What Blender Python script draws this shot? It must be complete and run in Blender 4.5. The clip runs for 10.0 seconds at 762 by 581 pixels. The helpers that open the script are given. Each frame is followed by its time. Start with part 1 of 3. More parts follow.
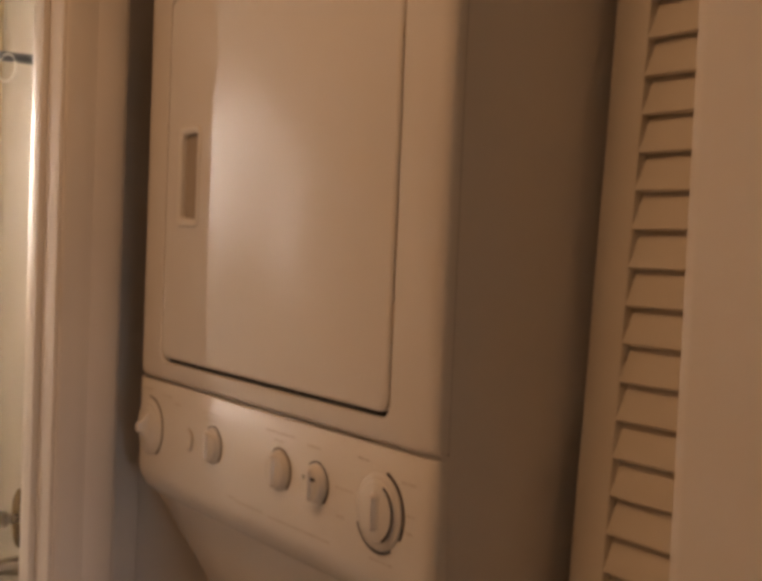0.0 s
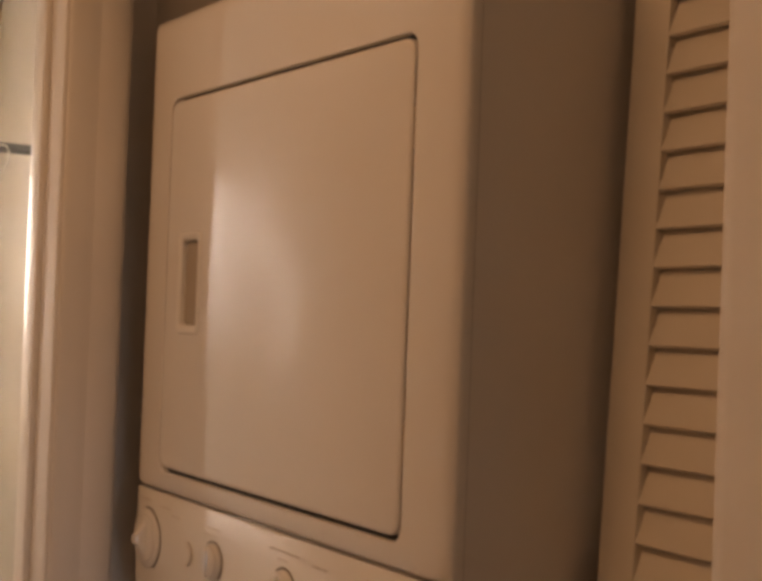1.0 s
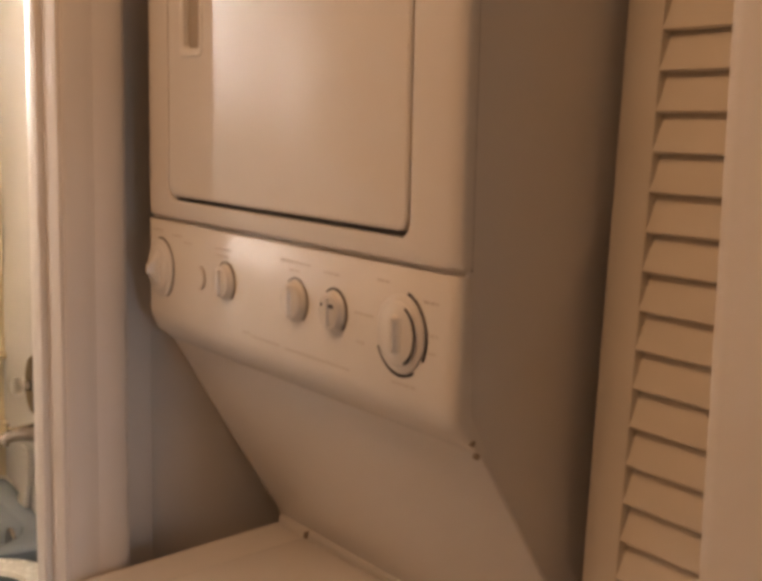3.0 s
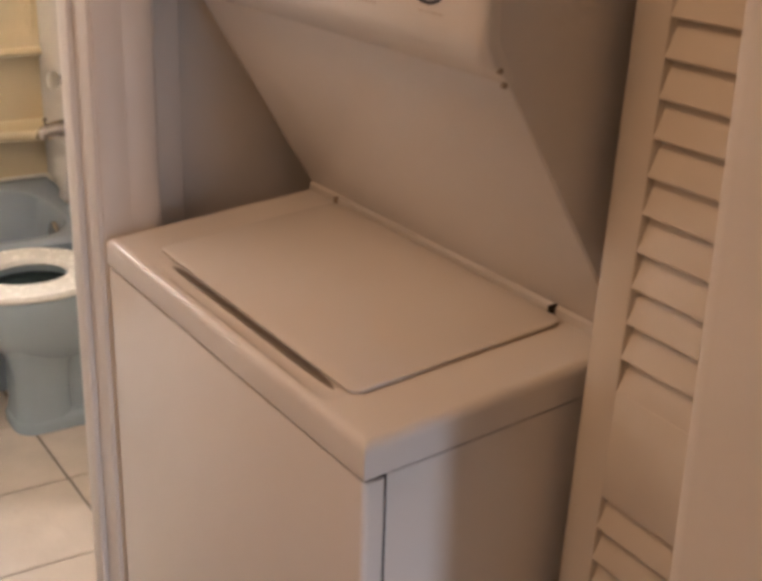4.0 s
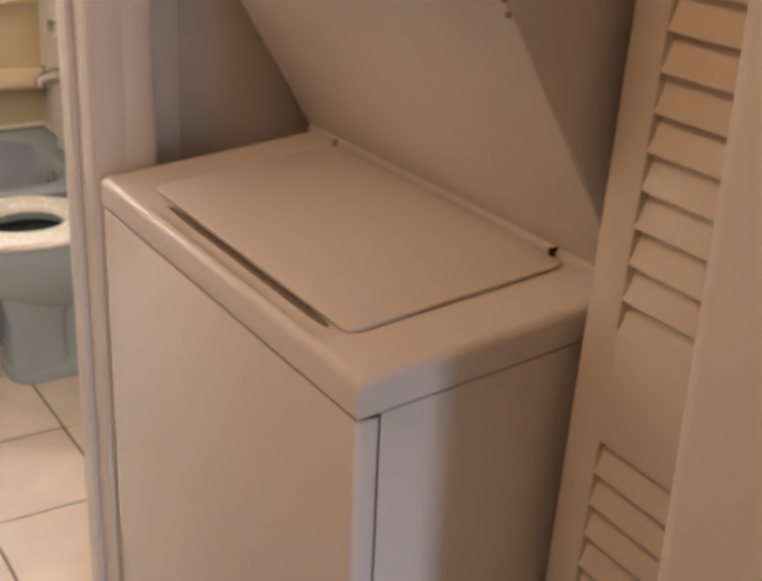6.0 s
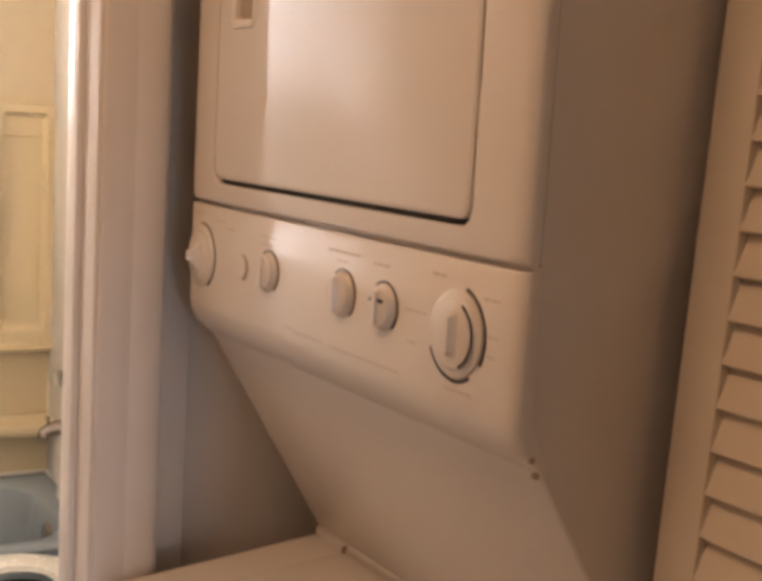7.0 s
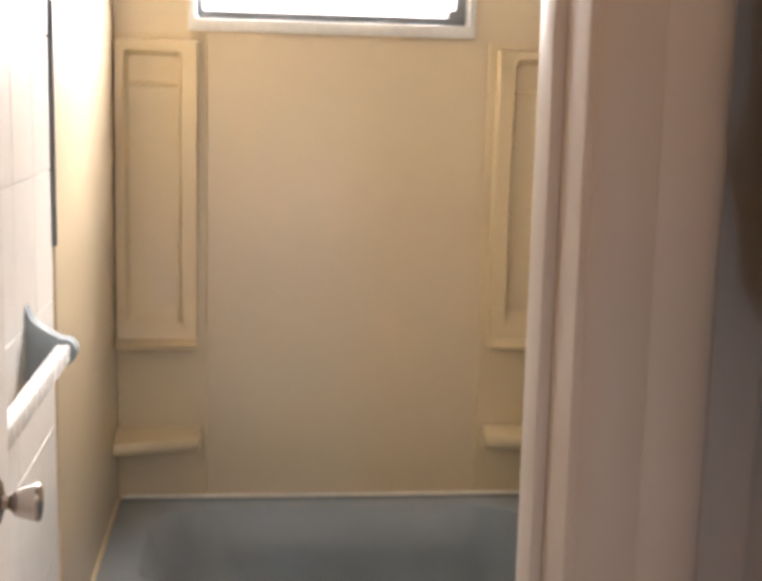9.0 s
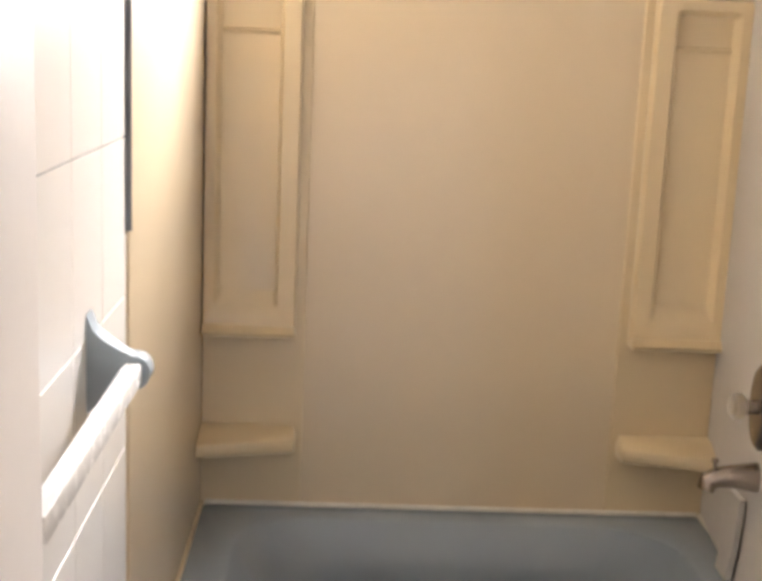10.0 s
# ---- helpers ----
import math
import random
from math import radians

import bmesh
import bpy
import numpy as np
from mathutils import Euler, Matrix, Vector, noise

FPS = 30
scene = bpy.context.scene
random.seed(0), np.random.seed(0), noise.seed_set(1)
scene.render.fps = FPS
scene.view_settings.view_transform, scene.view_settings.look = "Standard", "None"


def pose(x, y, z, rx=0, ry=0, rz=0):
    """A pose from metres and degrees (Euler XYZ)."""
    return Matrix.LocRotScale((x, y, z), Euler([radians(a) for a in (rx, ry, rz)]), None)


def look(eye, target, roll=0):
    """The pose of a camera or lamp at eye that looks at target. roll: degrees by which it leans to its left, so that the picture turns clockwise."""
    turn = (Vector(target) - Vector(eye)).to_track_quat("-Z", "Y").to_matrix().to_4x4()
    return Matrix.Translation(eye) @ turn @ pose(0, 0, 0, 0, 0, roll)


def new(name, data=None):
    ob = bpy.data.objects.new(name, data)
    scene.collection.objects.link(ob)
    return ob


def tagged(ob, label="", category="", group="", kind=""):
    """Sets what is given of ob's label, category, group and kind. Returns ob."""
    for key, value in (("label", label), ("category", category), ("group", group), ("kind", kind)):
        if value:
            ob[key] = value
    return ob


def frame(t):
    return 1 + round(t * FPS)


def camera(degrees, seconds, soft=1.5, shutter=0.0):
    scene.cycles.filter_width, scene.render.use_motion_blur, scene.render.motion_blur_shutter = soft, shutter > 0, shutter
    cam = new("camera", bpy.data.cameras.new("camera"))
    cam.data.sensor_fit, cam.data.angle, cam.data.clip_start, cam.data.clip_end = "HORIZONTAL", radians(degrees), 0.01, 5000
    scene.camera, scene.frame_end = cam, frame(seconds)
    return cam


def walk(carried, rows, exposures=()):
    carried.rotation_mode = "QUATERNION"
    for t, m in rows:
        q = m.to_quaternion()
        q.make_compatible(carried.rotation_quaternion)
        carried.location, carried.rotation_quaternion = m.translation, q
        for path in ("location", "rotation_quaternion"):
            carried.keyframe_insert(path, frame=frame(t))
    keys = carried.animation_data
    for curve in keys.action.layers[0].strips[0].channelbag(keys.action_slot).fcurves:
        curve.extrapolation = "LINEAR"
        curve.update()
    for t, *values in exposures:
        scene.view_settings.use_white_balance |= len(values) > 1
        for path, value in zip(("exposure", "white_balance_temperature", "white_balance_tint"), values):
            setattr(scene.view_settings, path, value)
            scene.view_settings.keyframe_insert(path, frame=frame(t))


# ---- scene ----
cam = camera(35.32, 10.0, soft=4.2)

PATH = [
    (0, (1.3777, -0.4959, 1.5191), (0.5560, 0.0722, 1.4747), 2.38),
    (0.5, (1.3508, -0.4862, 1.5335), (0.5273, 0.0812, 1.5370), 2.56),
    (1, (1.3426, -0.4947, 1.5554), (0.5243, 0.0799, 1.5724), 2.12),
    (1.5, (1.3419, -0.4964, 1.5389), (0.5263, 0.0806, 1.5815), 2.49),
    (2, (1.3487, -0.4906, 1.5050), (0.5292, 0.0798, 1.5613), 3.59),
    (2.2, (1.3501, -0.4899, 1.5054), (0.5290, 0.0797, 1.5386), 3.34),
    (3.3, (1.3394, -0.4714, 1.4290), (0.5277, 0.0725, 1.2166), 1.12),
    (3.5, (1.3433, -0.4619, 1.4057), (0.5328, 0.0660, 1.1519), 1.47),
    (4, (1.3498, -0.4667, 1.3757), (0.5653, 0.0379, 1.0151), 1.56),
    (4.5, (1.3640, -0.4773, 1.3260), (0.6049, 0.0099, 0.8943), 2.54),
    (5, (1.3817, -0.4836, 1.3056), (0.6487, -0.0113, 0.8163), 3.51),
    (5.2, (1.3746, -0.4789, 1.3030), (0.6449, -0.0089, 0.8065), 3.41),
    (6.3, (1.3230, -0.4463, 1.3703), (0.5243, 0.0678, 1.0584), 2.48),
    (6.5, (1.3063, -0.4390, 1.3871), (0.4935, 0.0831, 1.1286), 2.71),
    (7, (1.2586, -0.4246, 1.4331), (0.4173, 0.0986, 1.2965), 3.37),
    (7.5, (1.1686, -0.3348, 1.4264), (0.2740, 0.1097, 1.3804), 5.41),
    (7.7, (1.1099, -0.2746, 1.4372), (0.1882, 0.1102, 1.3867), 4.90),
    (8, (1.0155, -0.2162, 1.4341), (0.0634, 0.0810, 1.3618), 3.43),
    (8.5, (0.7873, -0.1876, 1.4034), (-0.1832, 0.0096, 1.2650), 3.04),
    (9, (0.6345, -0.1877, 1.3285), (-0.3462, -0.0782, 1.1670), 1.41),
    (9.5, (0.4227, -0.2008, 1.3215), (-0.5599, -0.1437, 1.1445), 1.55),
    (10, (0.2447, -0.2262, 1.3318), (-0.7335, -0.1878, 1.1277), 2.46),
]
walk(cam, [(t, look(e, g, r)) for t, e, g, r in PATH],
     exposures=[(0.0, -0.60, 8500, 20), (1.0, -0.55, 8600, 21), (2.2, -0.55, 8600, 21), (3.5, 0.20, 7250, 17), (4.5, 0.10, 6800, 17), (5.2, 0.06, 6800, 17), (6.5, 0.20, 7300, 18), (7.5, 0.10, 7200, 18), (8.0, -0.12, 7000, 17), (8.5, -0.25, 6950, 16), (9.0, -0.32, 6850, 15), (10.0, -0.15, 6700, 15)])

# ---- light ----
world = bpy.data.worlds.new("sky")
scene.world = world
world.use_nodes = True
wn = world.node_tree.nodes
sky = wn.new("ShaderNodeTexSky")
sky.sky_type, sky.sun_disc = "NISHITA", False
sky.sun_elevation, sky.sun_rotation = radians(32), radians(-61)
wn["Background"].inputs["Strength"].default_value = 0.1
world.node_tree.links.new(sky.outputs["Color"], wn["Background"].inputs["Color"])


def area_lamp(name, eye, target, sx, sy, watts, color, spread=180):
    data = bpy.data.lights.new(name, "AREA")
    data.shape, data.size, data.size_y, data.energy, data.color = "RECTANGLE", sx, sy, watts, color
    data.spread = radians(spread)
    ob = new(name, data)
    ob.matrix_world = look(eye, target)
    return ob


sun = new("sun", bpy.data.lights.new("sun", "SUN"))
sun.data.energy, sun.data.angle, sun.data.color = 5.0, radians(16), (1.0, 0.97, 0.92)
sun.matrix_world = look((-2.1 - 0.9, 0.49, 1.7 + 0.65), (-2.1, 0.0, 1.7))

# daylight in the bathroom window, daylight of the room behind, the hall's warm ceiling light
area_lamp("window_daylight", (-2.23, 0.04, 1.76), (-1.30, -0.60, 1.38), 0.50, 0.46, 25, (0.93, 0.96, 1.0), 112)
area_lamp("room_daylight", (2.66, -0.14, 0.66), (0.6, 0.02, 0.40), 0.18, 0.9, 1.0, (0.62, 0.78, 1.0), 50)
area_lamp("hall_light", (0.42, -0.70, 2.36), (0.42, -0.70, 0), 0.45, 0.45, 6.3, (1.0, 0.62, 0.35))


# ---- materials ----
def material(name, color, rough=0.5, metal=0.0, vary=0.06, scale=6.0, bump=0.0, bump_scale=60.0, coat=0.0, coat_rough=0.12, dirt=None, per_object=0.0, rvar=1.0):
    m = bpy.data.materials.new(name)
    m.use_nodes = True
    n, l = m.node_tree.nodes, m.node_tree.links
    b = n["Principled BSDF"]
    b.inputs["Roughness"].default_value, b.inputs["Metallic"].default_value = rough, metal
    b.inputs["Coat Weight"].default_value, b.inputs["Coat Roughness"].default_value = coat, coat_rough
    tc = n.new("ShaderNodeTexCoord")
    big, fine = n.new("ShaderNodeTexNoise"), n.new("ShaderNodeTexNoise")
    big.inputs["Scale"].default_value, big.inputs["Detail"].default_value = scale, 4
    fine.inputs["Scale"].default_value, fine.inputs["Detail"].default_value = bump_scale, 3
    where = tc.outputs["Object"]
    if per_object:
        shift, add, far = n.new("ShaderNodeObjectInfo"), n.new("ShaderNodeVectorMath"), n.new("ShaderNodeMath")
        far.operation, far.inputs[1].default_value = "MULTIPLY", 37.0
        l.new(shift.outputs["Random"], far.inputs[0])
        l.new(where, add.inputs[0])
        l.new(far.outputs[0], add.inputs[1])
        where = add.outputs[0]
    l.new(where, big.inputs["Vector"])
    l.new(where, fine.inputs["Vector"])
    ramp = n.new("ShaderNodeValToRGB")
    low = dirt or [c * (1 - vary) for c in color]
    high = [min(1, c * (1 + vary * 0.6)) for c in color]
    ramp.color_ramp.elements[0].position, ramp.color_ramp.elements[1].position = 0.3, 0.7
    ramp.color_ramp.elements[0].color, ramp.color_ramp.elements[1].color = (*low, 1), (*high, 1)
    l.new(big.outputs["Fac"], ramp.inputs["Fac"])
    out = ramp.outputs["Color"]
    if per_object:
        info, hsv, mm = n.new("ShaderNodeObjectInfo"), n.new("ShaderNodeHueSaturation"), n.new("ShaderNodeMapRange")
        mm.inputs["To Min"].default_value, mm.inputs["To Max"].default_value = 1 - per_object, 1 + per_object
        l.new(info.outputs["Random"], mm.inputs["Value"])
        l.new(mm.outputs["Result"], hsv.inputs["Value"])
        l.new(out, hsv.inputs["Color"])
        out = hsv.outputs["Color"]
    l.new(out, b.inputs["Base Color"])
    rr = n.new("ShaderNodeMapRange")
    rr.inputs["To Min"].default_value, rr.inputs["To Max"].default_value = max(0.03, rough - 0.05 * rvar), min(1, rough + 0.08 * rvar)
    l.new(fine.outputs["Fac"], rr.inputs["Value"])
    l.new(rr.outputs["Result"], b.inputs["Roughness"])
    if bump:
        bp = n.new("ShaderNodeBump")
        bp.inputs["Strength"].default_value, bp.inputs["Distance"].default_value = bump, 0.002
        l.new(fine.outputs["Fac"], bp.inputs["Height"])
        l.new(bp.outputs["Normal"], b.inputs["Normal"])
    return m


ENAMEL = material("white_enamel", (0.80, 0.76, 0.72), 0.70, vary=0.03, scale=3, bump_scale=7, coat=0.6, coat_rough=0.045)
ENAMEL.node_tree.nodes["Principled BSDF"].inputs["Specular IOR Level"].default_value = 0.15
PLASTIC = material("white_plastic", (0.80, 0.76, 0.71), 0.45, vary=0.03, scale=9, bump=0.03, bump_scale=220, coat=0.45, coat_rough=0.04)
# brown of small parts, also used as shade in the door pull and lid gap
POCKET = material("beige_and_recess_shade", (0.42, 0.34, 0.26), 0.55, vary=0.08)
DARK = material("dark_gap", (0.03, 0.025, 0.022), 0.7)
PRINT = material("grey_print", (0.68, 0.62, 0.56), 0.45)
BLACK = material("black_print", (0.06, 0.05, 0.05), 0.5)
WALLPAINT = material("wall_paint", (0.78, 0.73, 0.68), 0.6, vary=0.05, scale=2.5, bump=0.12, bump_scale=140)
TRIMPAINT = material("trim_paint", (0.80, 0.75, 0.70), 0.38, vary=0.05, scale=5, bump=0.06, bump_scale=90)
DOORPAINT = material("louvre_paint", (0.78, 0.71, 0.62), 0.45, vary=0.06, scale=7, bump=0.08, bump_scale=110)
CEILPAINT = material("ceiling_paint", (0.80, 0.77, 0.72), 0.8, vary=0.04, bump=0.2, bump_scale=120)
SURROUND = material("beige_surround", (0.70, 0.565, 0.385), 0.36, vary=0.05, scale=2.2, bump_scale=5, coat=1.0, coat_rough=0.30)
TUBBLUE = material("blue_grey_enamel", (0.31, 0.36, 0.41), 0.22, vary=0.07, scale=3, coat=0.3)
TOILETBLUE = material("blue_porcelain", (0.35, 0.43, 0.465), 0.16, vary=0.05, scale=4, coat=0.4)
WATERSHADE = material("bowl_water_and_shade", (0.012, 0.022, 0.022), 0.22, vary=0.1)
WATERSHADE.node_tree.nodes["Principled BSDF"].inputs["Specular IOR Level"].default_value = 0.2
SEATWHITE = material("seat_plastic", (0.84, 0.80, 0.72), 0.25, vary=0.03)
NICKEL = material("dark_nickel", (0.36, 0.31, 0.27), 0.22, metal=1.0, vary=0.15, scale=25)
CHROME = material("chrome", (0.55, 0.50, 0.47), 0.16, metal=1.0, vary=0.1, scale=20)
ALUMINIUM = material("grey_aluminium", (0.22, 0.23, 0.25), 0.45, metal=0.6, vary=0.15, scale=15)
CERAMICGREY = material("grey_ceramic", (0.33, 0.39, 0.43), 0.2, vary=0.08)
BARWHITE = material("white_bar", (0.85, 0.84, 0.82), 0.25, vary=0.03)
FLOORTILE = material("beige_floor_tile", (0.66, 0.56, 0.46), 0.20, vary=0.09, scale=9, bump=1.4, bump_scale=16, per_object=0.05)
GROUT = material("brown_grout", (0.20, 0.16, 0.13), 0.9, vary=0.25, scale=12, bump=0.3)
WALLTILE = material("white_wall_tile", (0.80, 0.77, 0.73), 0.30, vary=0.03, scale=6, per_object=0.02, bump_scale=5, rvar=0.1, coat=1.0, coat_rough=0.28)
WALLGROUT = material("wall_grout", (0.72, 0.69, 0.65), 0.9, vary=0.1)
CAULK = material("white_caulk", (0.78, 0.74, 0.66), 0.5, vary=0.1, scale=30)
CADDY = material("yellow_beige_surround", (0.72, 0.575, 0.36), 0.36, vary=0.05, scale=3, coat=1.0, coat_rough=0.30)
TAPPANEL = material("off_white_panel", (0.60, 0.565, 0.53), 0.5, vary=0.05, scale=3)
OUTLINE = material("dark_outline_and_shade", (0.20, 0.165, 0.14), 0.5)
CLOSETWALL = material("closet_wall_paint", (0.74, 0.68, 0.61), 0.7, vary=0.06, scale=2, bump=0.12, bump_scale=120)

GLASS = bpy.data.materials.new("frosted_glass")
GLASS.use_nodes = True
gb = GLASS.node_tree.nodes["Principled BSDF"]
gb.inputs["Transmission Weight"].default_value, gb.inputs["Roughness"].default_value = 1.0, 0.35
gb.inputs["Base Color"].default_value, gb.inputs["IOR"].default_value = (0.95, 0.97, 0.98, 1), 1.1

SKYGLOW = bpy.data.materials.new("bright_sky")
SKYGLOW.use_nodes = True
sn = SKYGLOW.node_tree.nodes
se = sn.new("ShaderNodeEmission")
se.inputs["Color"].default_value, se.inputs["Strength"].default_value = (1.0, 0.98, 0.95, 1), 5.0
SKYGLOW.node_tree.links.new(se.outputs["Emission"], sn["Material Output"].inputs["Surface"])


# ---- mesh helpers ----
def mesh_of(name, bm, mat, smooth=True):
    bmesh.ops.recalc_face_normals(bm, faces=bm.faces)
    me = bpy.data.meshes.new(name)
    bm.to_mesh(me)
    bm.free()
    me.materials.append(mat)
    if smooth:
        me.shade_smooth()
        me.set_sharp_from_angle(angle=radians(40))
    return me


def part(name, bm, mat, parent=None, label="", at=None):
    ob = new(name, mesh_of(name, bm, mat))
    if at is not None:
        ob.matrix_world = at
    if parent is not None:
        ob.parent = parent
        bpy.context.view_layer.update()
        ob.matrix_parent_inverse = parent.matrix_world.inverted()
    if label:
        tagged(ob, label)
    return ob


def thing(name, x, y, z, label, category, group=""):
    ob = new(name)
    ob.empty_display_size = 0.05
    ob.matrix_world = pose(x, y, z)
    bpy.context.view_layer.update()
    return tagged(ob, label, category, group)


def structure(name, bm, mat, label, category):
    return tagged(part(name, bm, mat), label, category, kind="structure")


def loft(loops, cap0=True, cap1=True, closed=False, bm=None):
    bm = bm or bmesh.new()
    vs = [[bm.verts.new(p) for p in loop] for loop in loops]
    pairs = list(zip(vs, vs[1:])) + ([(vs[-1], vs[0])] if closed else [])
    for a, b in pairs:
        k = len(a)
        for i in range(k):
            bm.faces.new((a[i], a[(i + 1) % k], b[(i + 1) % k], b[i]))
    if cap0 and not closed:
        bm.faces.new(vs[0][::-1])
    if cap1 and not closed:
        bm.faces.new(vs[-1])
    return bm


def rr2(a0, a1, b0, b1, r, k=5):
    pts = []
    r = min(r, (a1 - a0) / 2 - 1e-5, (b1 - b0) / 2 - 1e-5)
    for ca, cb, s in ((a1 - r, b1 - r, 0), (a0 + r, b1 - r, 90), (a0 + r, b0 + r, 180), (a1 - r, b0 + r, 270)):
        for i in range(k + 1):
            w = radians(s + 90 * i / k)
            pts.append((ca + r * math.cos(w), cb + r * math.sin(w)))
    return pts


def rx(x, y0, y1, z0, z1, r, k=5):
    return [(x, a, b) for a, b in rr2(y0, y1, z0, z1, r, k)]


def ry(y, x0, x1, z0, z1, r, k=5):
    return [(a, y, b) for a, b in rr2(x0, x1, z0, z1, r, k)]


def rz(z, x0, x1, y0, y1, r, k=5):
    return [(a, b, z) for a, b in rr2(x0, x1, y0, y1, r, k)]


def box(x0, x1, y0, y1, z0, z1, bevel=0.003, segments=2, bm=None):
    own = bmesh.new()
    bmesh.ops.create_cube(own, size=1, matrix=Matrix.Translation(((x0 + x1) / 2, (y0 + y1) / 2, (z0 + z1) / 2)) @ Matrix.Diagonal((x1 - x0, y1 - y0, z1 - z0, 1)))
    if bevel:
        bmesh.ops.bevel(own, geom=own.edges[:], offset=bevel, segments=segments, affect="EDGES", profile=0.5)
    if bm is None:
        return own
    me = bpy.data.meshes.new("joined")
    own.to_mesh(me)
    own.free()
    bm.from_mesh(me)
    bpy.data.meshes.remove(me)
    return bm


def prism(profile, x0, x1, bevel=0.004, segments=2):
    """A profile of (y, z) drawn out along x."""
    bm = loft([[(x0, y, z) for y, z in profile], [(x1, y, z) for y, z in profile]])
    if bevel:
        bmesh.ops.bevel(bm, geom=bm.edges[:], offset=bevel, segments=segments, affect="EDGES", profile=0.5)
    return bm


def turned(profile, k=28, axis="y", centre=(0, 0, 0), cap0=True, cap1=True):
    """A round body: (radius, distance along the axis) from one end to the other."""
    loops = []
    for r, d in profile:
        ring = []
        for i in range(k):
            w = 2 * math.pi * i / k
            c, s = r * math.cos(w), r * math.sin(w)
            p = {"y": (c, d, s), "z": (c, s, d), "x": (d, c, s)}[axis]
            ring.append(tuple(a + b for a, b in zip(p, centre)))
        loops.append(ring)
    return loft(loops, cap0, cap1)


def tube(points, radii, k=16):
    """A round rod along a bent line."""
    loops = []
    for i, p in enumerate(points):
        p = Vector(p)
        d = (Vector(points[min(i + 1, len(points) - 1)]) - Vector(points[max(i - 1, 0)])).normalized()
        a = d.orthogonal().normalized() if abs(d.z) > 0.95 else d.cross(Vector((0, 0, 1))).normalized()
        b = d.cross(a)
        r = radii[i] if isinstance(radii, (list, tuple)) else radii
        loops.append([tuple(p + r * (math.cos(2 * math.pi * j / k) * a + math.sin(2 * math.pi * j / k) * b)) for j in range(k)])
    return loft(loops)


def arc_band(cx, cz, r0, r1, a0, a1, y0, y1, k=24):
    loops = []
    for i in range(k + 1):
        w = radians(a0 + (a1 - a0) * i / k)
        c, s = math.cos(w), math.sin(w)
        loops.append([(cx + r0 * c, y0, cz + r0 * s), (cx + r1 * c, y0, cz + r1 * s), (cx + r1 * c, y1, cz + r1 * s), (cx + r0 * c, y1, cz + r0 * s)])
    return loft(loops)


# ---- plan ----
W = 0.605                      # the machine's width; its washer front is y = 0, its left side x = 0
BACK, LEFT, RIGHT = -2.106, -0.489, 0.558   # bathroom: tub wall, left wall, right wall
DOORWALL = -0.02               # hall face of the wall with the bathroom door
CEIL = 2.40
TAPS = 0.5165                  # face of the end panel that carries the taps

# ---- structure ----
structure("ceiling", box(-2.3, 2.75, -1.75, 1.0, CEIL, CEIL + 0.08, 0), CEILPAINT, "off-white painted ceiling", "ceiling")

bm = box(DOORWALL - 0.10, DOORWALL, 0.014, 0.080, 0, CEIL, 0)
box(DOORWALL - 0.10, -0.075, 0.080, 0.92, 0, CEIL, 0, bm=bm)
box(DOORWALL - 0.10, DOORWALL, -1.62, -0.60, 0, CEIL, 0, bm=bm)
box(DOORWALL - 0.10, DOORWALL, -0.60, 0.014, 2.05, CEIL, 0, bm=bm)
structure("wall_door_side", bm, WALLPAINT, "cream painted wall with the bathroom doorway", "wall")
structure("wall_closet_back", box(-0.075, 1.30, 0.80, 0.92, 0, CEIL, 0), CLOSETWALL, "plain painted back wall of the laundry closet", "wall")
structure("wall_closet_side", box(1.20, 1.30, 0.113, 0.80, 0, CEIL, 0), CLOSETWALL, "plain painted side wall of the laundry closet", "wall")
bm = loft([[(x, y, z) for x, y in ((0.897, 0.094), (0.889, 0.084), (0.8865, 0.073), (0.889, 0.064), (0.896, 0.057), (0.906, 0.053), (2.62, 0.053), (2.62, 0.113), (0.915, 0.113), (0.906, 0.104))] for z in (0, CEIL)])
structure("wall_closet_front", bm, WALLPAINT, "smooth painted wall beside the closet opening", "wall")
structure("wall_closet_header", box(DOORWALL, 0.900, 0.058, 0.14, 2.29, CEIL, 0), WALLPAINT, "painted header over the closet opening", "wall")
bm = box(2.62, 2.72, -1.72, -0.72, 0, CEIL, 0)
box(2.62, 2.72, -0.72, -0.02, 2.05, CEIL, 0, bm=bm)
box(2.62, 2.72, -0.02, 0.14, 0, CEIL, 0, bm=bm)
structure("wall_hall_end", bm, WALLPAINT, "cream painted wall at the end of the hall", "wall")
structure("wall_hall_side", box(-0.02, 2.62, -1.72, -1.62, 0, CEIL, 0), WALLPAINT, "cream painted hall wall", "wall")

